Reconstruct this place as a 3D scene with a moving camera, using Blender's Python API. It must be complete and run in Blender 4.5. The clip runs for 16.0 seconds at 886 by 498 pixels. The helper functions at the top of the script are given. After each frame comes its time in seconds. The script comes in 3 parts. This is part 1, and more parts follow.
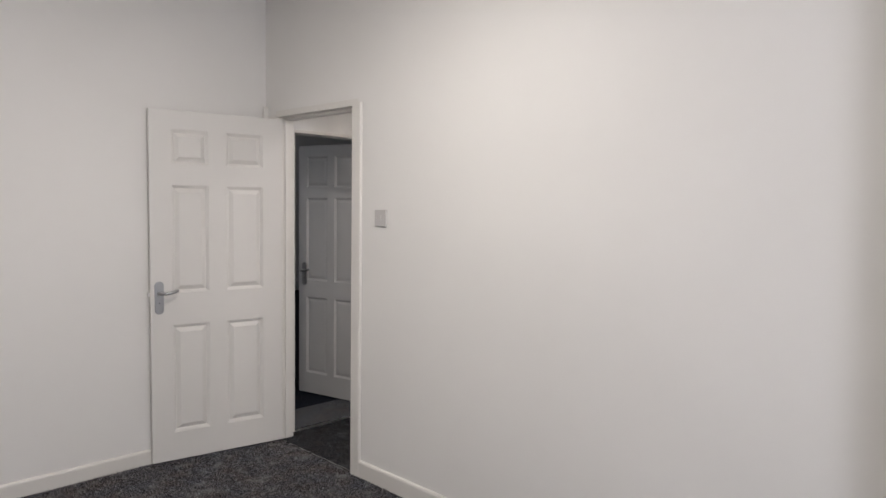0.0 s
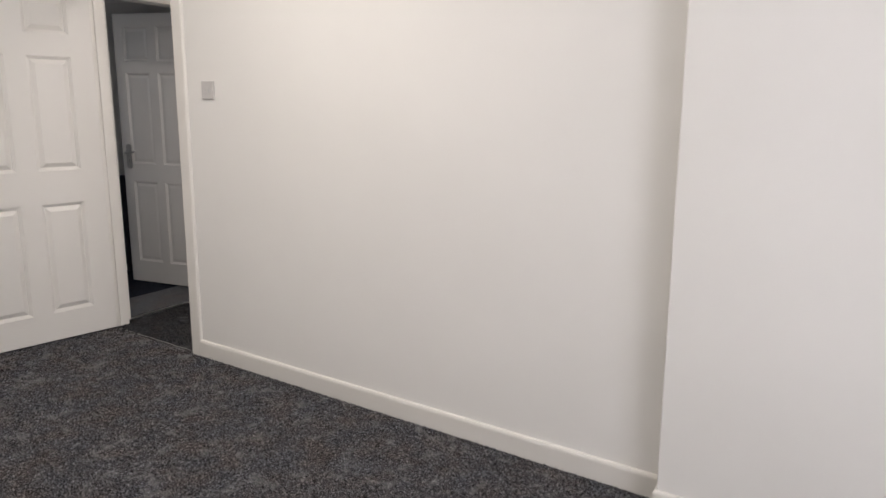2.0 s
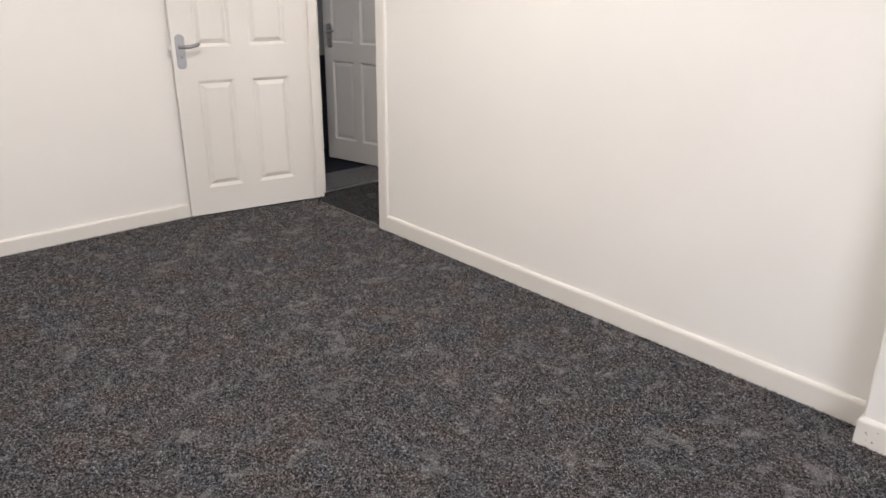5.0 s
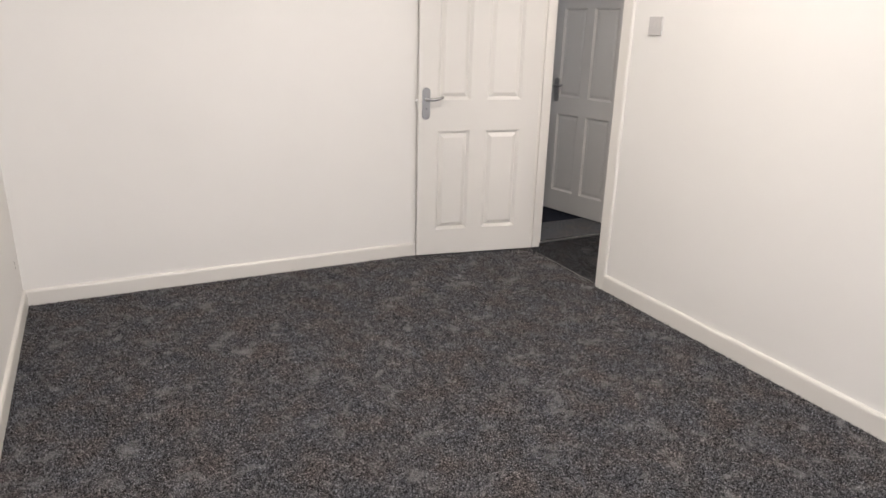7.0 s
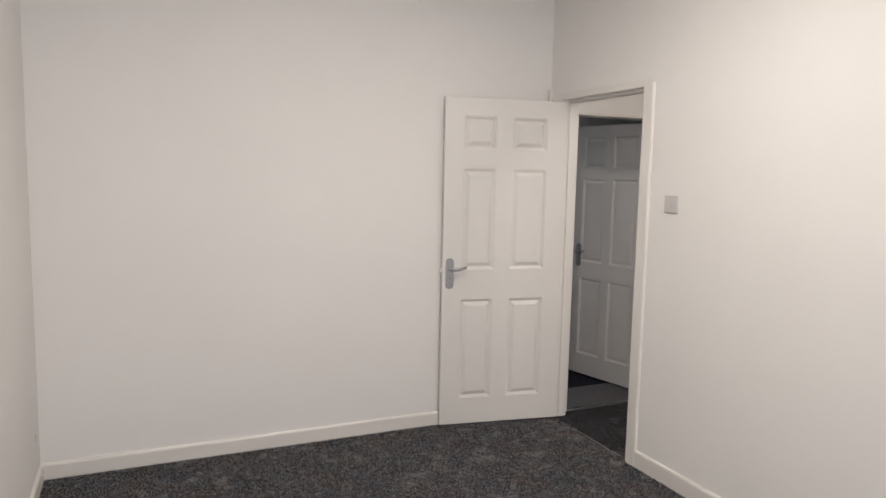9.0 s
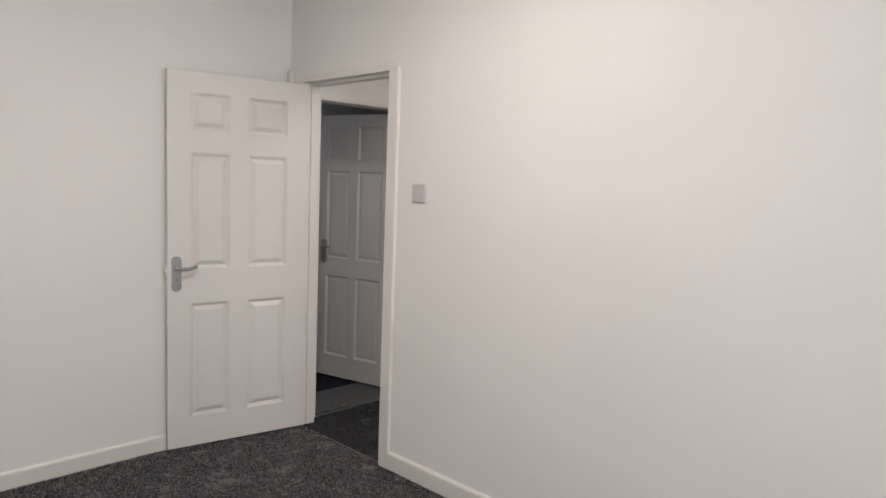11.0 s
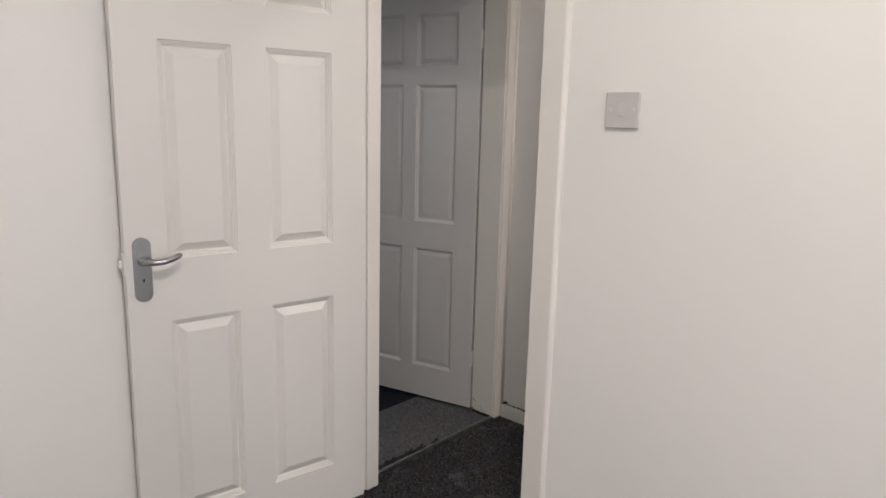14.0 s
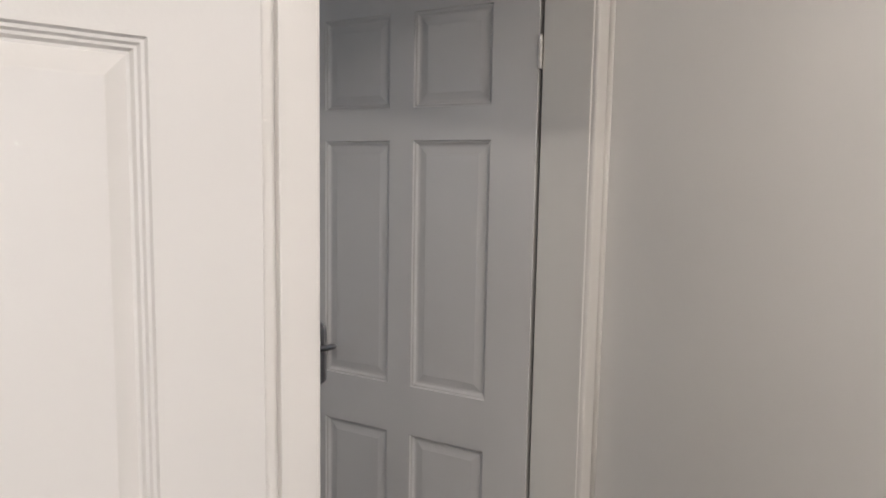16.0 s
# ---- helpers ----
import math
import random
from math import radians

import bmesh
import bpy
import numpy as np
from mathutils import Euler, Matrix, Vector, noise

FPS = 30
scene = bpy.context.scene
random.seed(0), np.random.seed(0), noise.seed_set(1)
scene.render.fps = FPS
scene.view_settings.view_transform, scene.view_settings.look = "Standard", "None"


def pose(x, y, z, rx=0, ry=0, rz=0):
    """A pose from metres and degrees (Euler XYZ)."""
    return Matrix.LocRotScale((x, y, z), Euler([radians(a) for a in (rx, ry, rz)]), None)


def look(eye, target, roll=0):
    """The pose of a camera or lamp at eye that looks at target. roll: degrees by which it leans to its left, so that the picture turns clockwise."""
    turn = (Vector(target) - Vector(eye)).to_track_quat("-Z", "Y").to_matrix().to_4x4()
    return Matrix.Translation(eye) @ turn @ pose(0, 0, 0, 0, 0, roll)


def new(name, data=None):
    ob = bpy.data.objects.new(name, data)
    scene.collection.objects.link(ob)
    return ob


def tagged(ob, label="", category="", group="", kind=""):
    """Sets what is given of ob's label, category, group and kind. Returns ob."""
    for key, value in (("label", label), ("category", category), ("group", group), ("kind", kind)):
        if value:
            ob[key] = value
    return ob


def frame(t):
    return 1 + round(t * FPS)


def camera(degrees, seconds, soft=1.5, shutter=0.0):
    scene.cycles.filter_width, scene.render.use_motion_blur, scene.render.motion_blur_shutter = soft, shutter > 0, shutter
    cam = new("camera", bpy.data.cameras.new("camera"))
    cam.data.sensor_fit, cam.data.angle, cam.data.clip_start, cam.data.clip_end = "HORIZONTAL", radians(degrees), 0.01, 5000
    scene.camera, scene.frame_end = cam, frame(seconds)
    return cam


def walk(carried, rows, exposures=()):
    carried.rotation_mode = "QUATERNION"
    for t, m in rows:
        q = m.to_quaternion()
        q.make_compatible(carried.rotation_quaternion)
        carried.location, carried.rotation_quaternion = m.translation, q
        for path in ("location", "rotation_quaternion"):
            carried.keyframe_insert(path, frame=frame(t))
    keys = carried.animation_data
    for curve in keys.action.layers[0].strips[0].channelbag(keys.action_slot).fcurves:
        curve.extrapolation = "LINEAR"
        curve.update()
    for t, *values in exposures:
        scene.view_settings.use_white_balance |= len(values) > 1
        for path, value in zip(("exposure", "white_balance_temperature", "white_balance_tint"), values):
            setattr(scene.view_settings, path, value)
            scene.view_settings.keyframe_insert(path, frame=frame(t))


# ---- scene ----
cam = camera(65.8, 16.0, soft=1.55, shutter=0.12)
PATH = [
    (0, (3.657, -2.302, 1.486), (2.256, -0.88, 1.357), 0.8),
    (0.5, (3.672, -2.314, 1.439), (2.304, -0.876, 1.194), 0.8),
    (1, (3.698, -2.315, 1.41), (2.384, -0.852, 1.044), 0.8),
    (1.5, (3.717, -2.299, 1.418), (2.537, -0.739, 0.998), 0.9),
    (2, (3.741, -2.318, 1.405), (2.714, -0.658, 0.97), 1.1),
    (2.5, (3.751, -2.316, 1.377), (2.806, -0.615, 0.913), 1.2),
    (3, (3.738, -2.31, 1.344), (2.834, -0.617, 0.78), 1.4),
    (3.5, (3.713, -2.312, 1.338), (2.807, -0.649, 0.693), 1.4),
    (4, (3.687, -2.296, 1.344), (2.684, -0.715, 0.64), 1.2),
    (4.5, (3.675, -2.29, 1.341), (2.539, -0.812, 0.616), 1.0),
    (5, (3.68, -2.275, 1.315), (2.314, -1.006, 0.591), 0.9),
    (7.5, (3.559, -2.465, 1.457), (1.826, -1.652, 0.876), 1.2),
    (8, (3.562, -2.432, 1.507), (1.786, -1.642, 1.038), 1.2),
    (8.5, (3.561, -2.442, 1.522), (1.763, -1.636, 1.18), 1.2),
    (9, (3.568, -2.424, 1.535), (1.756, -1.606, 1.319), 1.2),
    (9.5, (3.571, -2.354, 1.525), (1.806, -1.421, 1.423), 1.5),
    (10, (3.521, -2.325, 1.537), (1.92, -1.129, 1.457), 1.4),
    (10.2, (3.483, -2.328, 1.527), (1.983, -1.007, 1.452), 1.5),
    (12.5, (2.732, -2.018, 1.399), (1.386, -0.577, 1.064), 1.5),
    (13, (2.393, -1.952, 1.397), (1.06, -0.509, 1.024), 1.5),
    (13.5, (2.092, -1.767, 1.398), (0.765, -0.321, 1.014), 1.5),
    (14, (1.749, -1.532, 1.392), (0.433, -0.076, 1.007), 1.4),
    (14.5, (1.447, -1.317, 1.431), (0.145, 0.151, 1.043), 1.4),
    (15, (1.192, -1.008, 1.454), (-0.118, 0.469, 1.136), 1.4),
    (15.5, (0.941, -0.73, 1.439), (-0.379, 0.752, 1.193), 1.2),
    (16, (0.678, -0.447, 1.441), (-0.65, 1.033, 1.225), 1.0),
]
walk(cam, [(t, look(eye, target, roll)) for t, eye, target, roll in PATH],
     exposures=[(0.0, -0.15, 6280, 10), (1.0, 0.05, 6310, 10), (1.5, 0.05, 6400, 10), (2.5, 0.06, 6500, 10), (3.5, 0.18, 6520, 10), (5.0, 0.5, 6540, 10), (7.5, 0.47, 6560, 10),
                (8.5, 0.17, 6560, 10), (9.0, 0.06, 6560, 10), (10.0, -0.12, 6540, 10), (12.5, 0.02, 6340, 10), (14.0, 0.11, 6420, 10), (14.5, 0.14, 6420, 10), (15.0, 0.13, 6320, 10), (15.5, 0.22, 6380, 10), (16.0, 0.39, 6400, 10)])

# ---- world and lights ----
world = bpy.data.worlds.new("sky")
scene.world = world
world.use_nodes = True
wn = world.node_tree
sky = wn.nodes.new("ShaderNodeTexSky")
sky.sky_type, sky.sun_disc = "NISHITA", False
sky.sun_elevation, sky.sun_rotation = radians(40), radians(200)
wn.links.new(sky.outputs[0], wn.nodes["Background"].inputs[0])
wn.nodes["Background"].inputs[1].default_value = 0.12
sun_data = bpy.data.lights.new("sun", "SUN")
sun_data.energy, sun_data.angle, sun_data.color = 1.0, radians(12), (1.0, 0.95, 0.88)
sun = new("sun", sun_data)
sun.matrix_world = look((-4, -6, 8), (0, 0, 0))

LAMP = (1.78, -1.27)          # ceiling lamp
CEIL = 2.745
lamp_data = bpy.data.lights.new("ceiling_light", "AREA")
lamp_data.shape, lamp_data.size, lamp_data.energy, lamp_data.color = "DISK", 0.15, 28.5, (1.0, 0.912, 0.825)
ceiling_light = new("ceiling_light", lamp_data)
ceiling_light.matrix_world = look((LAMP[0], LAMP[1], CEIL - 0.055), (LAMP[0], LAMP[1], 0))

win_data = bpy.data.lights.new("window_daylight", "AREA")
win_data.shape, win_data.size, win_data.size_y, win_data.energy, win_data.color = "RECTANGLE", 1.4, 1.35, 45.0, (0.965, 0.943, 0.985)
window_daylight = new("window_daylight", win_data)
window_daylight.matrix_world = look((5.63, -1.97, 1.58), (0, -1.8, 1.3))

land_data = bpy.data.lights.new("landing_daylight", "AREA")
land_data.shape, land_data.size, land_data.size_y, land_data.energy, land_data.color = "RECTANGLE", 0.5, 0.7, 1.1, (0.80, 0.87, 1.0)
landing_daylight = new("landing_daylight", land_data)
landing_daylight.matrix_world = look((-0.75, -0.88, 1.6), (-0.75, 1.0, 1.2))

lobby_data = bpy.data.lights.new("lobby_light", "AREA")
lobby_data.shape, lobby_data.size, lobby_data.energy, lobby_data.color = "DISK", 0.24, 9.3, (1.0, 0.915, 0.865)
lobby_light = new("lobby_light", lobby_data)
lobby_light.matrix_world = look((1.3, 0.52, 2.36), (1.3, 0.52, 0))


# ---- materials ----
def material(name):
    m = bpy.data.materials.new(name)
    m.use_nodes = True
    return m, m.node_tree, m.node_tree.nodes["Principled BSDF"]


def node(tree, kind, **values):
    n = tree.nodes.new(kind)
    for key, value in values.items():
        n.inputs[key].default_value = value
    return n


def noise_tex(tree, scale, detail=3.0, rough=0.5):
    n = node(tree, "ShaderNodeTexNoise", Scale=scale, Detail=detail, Roughness=rough)
    c = tree.nodes.new("ShaderNodeTexCoord")
    tree.links.new(c.outputs["Object"], n.inputs["Vector"])
    return n


def ramp(tree, src, stops):
    r = tree.nodes.new("ShaderNodeValToRGB")
    e = r.color_ramp.elements
    while len(e) < len(stops):
        e.new(0.5)
    for el, (p, col) in zip(e, stops):
        el.position, el.color = p, (*col, 1)
    tree.links.new(src, r.inputs[0])
    return r


def bump_chain(tree, bsdf, parts):
    last = None
    for src, strength, dist in parts:
        b = node(tree, "ShaderNodeBump", Strength=strength, Distance=dist)
        tree.links.new(src, b.inputs["Height"])
        if last:
            tree.links.new(last.outputs[0], b.inputs["Normal"])
        last = b
    tree.links.new(last.outputs[0], bsdf.inputs["Normal"])


def paint(name, a, b, rough, big=1.3, relief=0.25, fine=160.0, fine_relief=0.12):
    """Painted surface: faint blotches in the colour, trowel unevenness and roller stipple in the relief."""
    m, t, p = material(name)
    n1, n2, n3 = noise_tex(t, big, 4), noise_tex(t, 7.0, 3), noise_tex(t, fine, 2)
    r = ramp(t, n1.outputs[0], [(0.3, a), (0.7, b)])
    t.links.new(r.outputs[0], p.inputs["Base Color"])
    rr = node(t, "ShaderNodeMapRange")
    rr.inputs["To Min"].default_value, rr.inputs["To Max"].default_value = rough - 0.07, rough + 0.07
    t.links.new(n2.outputs[0], rr.inputs["Value"])
    t.links.new(rr.outputs[0], p.inputs["Roughness"])
    bump_chain(t, p, [(n1.outputs[0], relief, 0.02), (n2.outputs[0], relief * 0.6, 0.006), (n3.outputs[0], fine_relief, 0.0008)])
    return m


def carpet(name, dark, mid, light, wear, cell=270.0, relief=True):
    """Twist-pile carpet: flecked tufts, warm and cool mottling, flattened pale scuffs and pile relief."""
    m, t, p = material(name)
    c = t.nodes.new("ShaderNodeTexCoord")
    warp = noise_tex(t, 60.0, 2)
    v = node(t, "ShaderNodeTexVoronoi", Scale=cell)
    wm = t.nodes.new("ShaderNodeMix")
    wm.data_type, wm.blend_type = "RGBA", "LINEAR_LIGHT"
    wm.inputs["Factor"].default_value = 0.006
    t.links.new(c.outputs["Object"], wm.inputs["A"])
    t.links.new(warp.outputs["Color"], wm.inputs["B"])
    t.links.new(wm.outputs["Result"], v.inputs["Vector"])
    n1, n2, n3, n4 = noise_tex(t, 420.0, 3, 0.7), noise_tex(t, 9.0, 7, 0.72), noise_tex(t, 120.0, 5, 0.75), noise_tex(t, 5.5, 5, 0.65)
    n2.inputs["Distortion"].default_value = 0.8
    sep = t.nodes.new("ShaderNodeSeparateColor")
    t.links.new(v.outputs["Color"], sep.inputs[0])
    tuft = ramp(t, sep.outputs[0], [(0.0, dark), (0.4, mid), (0.78, tuple(0.65 * a + 0.35 * b for a, b in zip(mid, light))), (1.0, light)])

    def mix(kind, factor, a, b):
        x = t.nodes.new("ShaderNodeMix")
        x.data_type, x.blend_type = "RGBA", kind
        x.inputs["Factor"].default_value = factor
        t.links.new(a, x.inputs["A"])
        t.links.new(b, x.inputs["B"])
        return x

    grain = ramp(t, n3.outputs[0], [(0.34, (0.45, 0.45, 0.46)), (0.66, (1.5, 1.48, 1.5))])
    tone = ramp(t, n4.outputs[0], [(0.36, (0.94, 0.985, 1.04)), (0.5, (1.0, 1.0, 1.0)), (0.64, (1.10, 1.0, 0.93))])
    body = mix("MULTIPLY", 1.0, mix("MULTIPLY", 1.0, tuft.outputs[0], grain.outputs[0]).outputs["Result"], tone.outputs[0])
    patch = ramp(t, n2.outputs[0], [(0.545, (0, 0, 0)), (0.67, (1, 1, 1))])
    f = t.nodes.new("ShaderNodeMath")
    f.operation = "MULTIPLY"
    t.links.new(patch.outputs[0], f.inputs[0])
    t.links.new(n1.outputs[0], f.inputs[1])
    mx = t.nodes.new("ShaderNodeMix")
    mx.data_type = "RGBA"
    mx.inputs["B"].default_value = (*wear, 1)
    t.links.new(f.outputs[0], mx.inputs["Factor"])
    t.links.new(body.outputs["Result"], mx.inputs["A"])
    t.links.new(mx.outputs["Result"], p.inputs["Base Color"])
    p.inputs["Roughness"].default_value = 0.95
    p.inputs["Specular IOR Level"].default_value = 0.1
    if not relief:
        return m
    inv = t.nodes.new("ShaderNodeMath")
    inv.operation = "SUBTRACT"
    inv.inputs[0].default_value = 1.0
    t.links.new(v.outputs["Distance"], inv.inputs[1])
    bump_chain(t, p, [(n2.outputs[0], 0.4, 0.012), (n3.outputs[0], 0.8, 0.006), (inv.outputs[0], 0.9, 0.005)])
    return m


def metal(name, col, rough):
    m, t, p = material(name)
    n = noise_tex(t, 240.0, 3)
    r = ramp(t, n.outputs[0], [(0.3, tuple(k * 0.85 for k in col)), (0.7, col)])
    t.links.new(r.outputs[0], p.inputs["Base Color"])
    p.inputs["Metallic"].default_value, p.inputs["Roughness"].default_value = 1.0, rough
    bump_chain(t, p, [(n.outputs[0], 0.1, 0.0005)])
    return m


def plain(name, col, rough, spread=0.06):
    m, t, p = material(name)
    n = noise_tex(t, 40.0, 3)
    r = ramp(t, n.outputs[0], [(0.3, tuple(k * (1 - spread) for k in col)), (0.7, col)])
    t.links.new(r.outputs[0], p.inputs["Base Color"])
    p.inputs["Roughness"].default_value = rough
    bump_chain(t, p, [(n.outputs[0], 0.08, 0.001)])
    return m


WALL = paint("white_emulsion", (0.80, 0.785, 0.76), (0.83, 0.815, 0.79), 0.75)
CEILING = paint("ceiling_emulsion", (0.74, 0.72, 0.70), (0.78, 0.76, 0.74), 0.85)
GLOSS = paint("white_gloss_paint", (0.745, 0.722, 0.682), (0.78, 0.757, 0.717), 0.36, relief=0.06, fine=90.0, fine_relief=0.06)
DOOR = paint("white_satin_door_paint", (0.725, 0.706, 0.672), (0.75, 0.732, 0.70), 0.42, relief=0.04, fine=220.0, fine_relief=0.1)
# Landing door's paint, set darker and greyer than the bedroom door's.
GREY_PAINT = paint("grey_white_door_paint", (0.56, 0.55, 0.542), (0.63, 0.62, 0.61), 0.34, relief=0.08, fine=120.0, fine_relief=0.15)
CARPET = carpet("charcoal_carpet", (0.013, 0.0128, 0.0134), (0.067, 0.0658, 0.068), (0.36, 0.354, 0.364), (0.36, 0.352, 0.352))
# Palest flecks also carry tuft-tip highlights, put into the pile's colour.
PILE = carpet("charcoal_pile", (0.009, 0.0089, 0.0094), (0.042, 0.0416, 0.043), (0.46, 0.454, 0.468), (0.46, 0.450, 0.450), 230.0, relief=False)
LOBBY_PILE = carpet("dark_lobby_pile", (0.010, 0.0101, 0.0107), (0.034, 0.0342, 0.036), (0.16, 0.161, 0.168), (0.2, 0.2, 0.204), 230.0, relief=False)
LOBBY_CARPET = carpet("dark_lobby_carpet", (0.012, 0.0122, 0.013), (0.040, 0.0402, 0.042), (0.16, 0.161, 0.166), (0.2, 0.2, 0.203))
OLD_CARPET = carpet("grey_worn_carpet", (0.083, 0.087, 0.092), (0.138, 0.142, 0.149), (0.19, 0.194, 0.2), (0.06, 0.061, 0.065))
NAVY = carpet("dark_navy_floor", (0.008, 0.010, 0.016), (0.02, 0.023, 0.034), (0.045, 0.05, 0.065), (0.035, 0.04, 0.05))
STEEL = metal("satin_steel", (0.42, 0.42, 0.43), 0.34)
ALU = metal("aluminium_strip", (0.5, 0.5, 0.5), 0.45)
PLASTIC = plain("white_switch_plastic", (0.56, 0.545, 0.535), 0.35, 0.02)
DARK = plain("dark_gap", (0.02, 0.018, 0.016), 0.9)
BARE = plain("chipped_wood", (0.16, 0.11, 0.07), 0.85, 0.4)
SLATE = plain("slate_grey_enamel", (0.05, 0.055, 0.07), 0.5)
UPVC = plain("white_upvc", (0.8, 0.8, 0.8), 0.3, 0.02)
GLASS, gt, gp = material("window_glass")
gp.inputs["Transmission Weight"].default_value, gp.inputs["Roughness"].default_value, gp.inputs["IOR"].default_value = 1.0, 0.0, 1.45
DIFFUSER, dt, dp = material("lamp_diffuser")
dp.inputs["Base Color"].default_value = (0.85, 0.83, 0.8, 1)
dp.inputs["Emission Color"].default_value, dp.inputs["Emission Strength"].default_value = (1.0, 0.9, 0.8, 1), 6.0


# ---- mesh helpers ----
def mesh_object(name, bm, mat, parent=None, smooth=False):
    me = bpy.data.meshes.new(name)
    bmesh.ops.recalc_face_normals(bm, faces=bm.faces)
    bm.to_mesh(me)
    bm.free()
    for one in (mat if isinstance(mat, (list, tuple)) else [mat]):
        me.materials.append(one)
    if smooth:
        me.shade_smooth()
    ob = new(name, me)
    ob.parent = parent
    return ob


def add_box(bm, lo, hi):
    vs = [bm.verts.new((x, y, z)) for x in (lo[0], hi[0]) for y in (lo[1], hi[1]) for z in (lo[2], hi[2])]
    for f in ((0, 1, 3, 2), (4, 6, 7, 5), (0, 4, 5, 1), (2, 3, 7, 6), (0, 2, 6, 4), (1, 5, 7, 3)):
        bm.faces.new([vs[i] for i in f])
    return vs


def box(name, lo, hi, mat, parent=None, bevel=0.0):
    bm = bmesh.new()
    add_box(bm, lo, hi)
    if bevel:
        bmesh.ops.bevel(bm, geom=list(bm.edges), offset=bevel, segments=2, affect="EDGES", profile=0.5)
    return mesh_object(name, bm, mat, parent)


def slab(name, outline, plane, lo, hi, mat):
    """A flat outline of (a, z) extruded along the plane's axis: 'y' for walls along x, 'x' for walls along y."""
    bm = bmesh.new()
    put = (lambda a, z, d: (a, d, z)) if plane == "y" else (lambda a, z, d: (d, a, z))
    front, back = [[bm.verts.new(put(a, z, d)) for a, z in outline] for d in (lo, hi)]
    bm.faces.new(front)
    bm.faces.new(back[::-1])
    n = len(outline)
    for i in range(n):
        bm.faces.new((front[i], front[(i + 1) % n], back[(i + 1) % n], back[i]))
    return mesh_object(name, bm, mat)


def sweep(name, profile, path, mat, parent=None):
    """A profile of (out, up) carried along a floor path of (x, y), out to the left of the way, with mitred corners."""
    bm = bmesh.new()
    rows = []
    pts = [Vector(p) for p in path]
    for i, p in enumerate(pts):
        ways = []
        if i > 0:
            ways.append((p - pts[i - 1]).normalized())
        if i < len(pts) - 1:
            ways.append((pts[i + 1] - p).normalized())
        norms = [Vector((-w.y, w.x)) for w in ways]
        mid = norms[0] if len(norms) == 1 else (norms[0] + norms[1]) / (1 + norms[0].dot(norms[1]))
        rows.append([bm.verts.new((p.x + mid.x * o, p.y + mid.y * o, u)) for o, u in profile])
    n = len(profile)
    for a, b in zip(rows, rows[1:]):
        for i in range(n):
            bm.faces.new((a[i], a[(i + 1) % n], b[(i + 1) % n], b[i]))
    bm.faces.new(rows[0])
    bm.faces.new(rows[-1][::-1])
    return mesh_object(name, bm, mat, parent)


# ---- structure: the bedroom ----
XL, YB, XR = -0.186, -2.88, 5.6       # left wall, back wall, window wall
XB, YBREAST = 3.262, -0.098           # chimney breast
JL, JR, HEAD = -0.040, 0.713, 2.016   # door lining
WY0, WY1, WZ0, WZ1 = -2.72, -1.22, 0.85, 2.3


def structure(ob, label, category):
    return tagged(ob, label, category, kind="structure")


structure(slab("wall_north", [(XL - 0.12, -0.02), (JL - 0.03, -0.02), (JL - 0.03, HEAD + 0.03), (JR + 0.03, HEAD + 0.03), (JR + 0.03, -0.02), (XR + 0.1, -0.02), (XR + 0.1, CEIL + 0.02), (XL - 0.12, CEIL + 0.02)],
               "y", 0.0, 0.1, WALL), "white painted plaster wall with a doorway", "wall")
bm = bmesh.new()
for v in add_box(bm, (XB - 0.004, YBREAST, -0.02), (4.55, 0.004, CEIL + 0.01)):
    if v.co.x < 4:
        v.co.x -= 0.027 * v.co.z      # the old plaster edge leans
es = [e for e in bm.edges if abs(e.verts[0].co.x - e.verts[1].co.x) < 0.2 and abs(e.verts[0].co.y - YBREAST) < 1e-6 and abs(e.verts[1].co.y - YBREAST) < 1e-6]
bmesh.ops.bevel(bm, geom=es, offset=0.006, segments=3, affect="EDGES", profile=0.5)
structure(mesh_object("chimney_breast", bm, WALL), "white painted shallow chimney breast standing proud of the wall", "wall")
structure(box("wall_west", (XL - 0.12, YB - 0.1, -0.02), (XL, 0.0, CEIL + 0.02), WALL), "white painted plaster wall behind the door", "wall")
structure(box("wall_south", (XL, YB - 0.1, -0.02), (XR + 0.1, YB, CEIL + 0.02), WALL), "white painted plaster wall", "wall")
bm = bmesh.new()
add_box(bm, (XR, YB, -0.02), (XR + 0.1, WY0, CEIL + 0.02))
add_box(bm, (XR, WY1, -0.02), (XR + 0.1, 0.0, CEIL + 0.02))
add_box(bm, (XR, WY0, -0.02), (XR + 0.1, WY1, WZ0))
add_box(bm, (XR, WY0, WZ1), (XR + 0.1, WY1, CEIL + 0.02))
structure(mesh_object("wall_east", bm, WALL), "white painted plaster wall with a window", "wall")
structure(box("ceiling", (XL - 0.12, YB - 0.1, CEIL), (XR + 0.1, 0.1, CEIL + 0.1), CEILING), "matt white painted ceiling", "ceiling")
structure(box("floor", (XL - 0.02, YB - 0.02, -0.06), (XR + 0.02, 0.0, -0.006), CARPET), "charcoal grey flecked pile carpet with pale worn patches", "carpet")

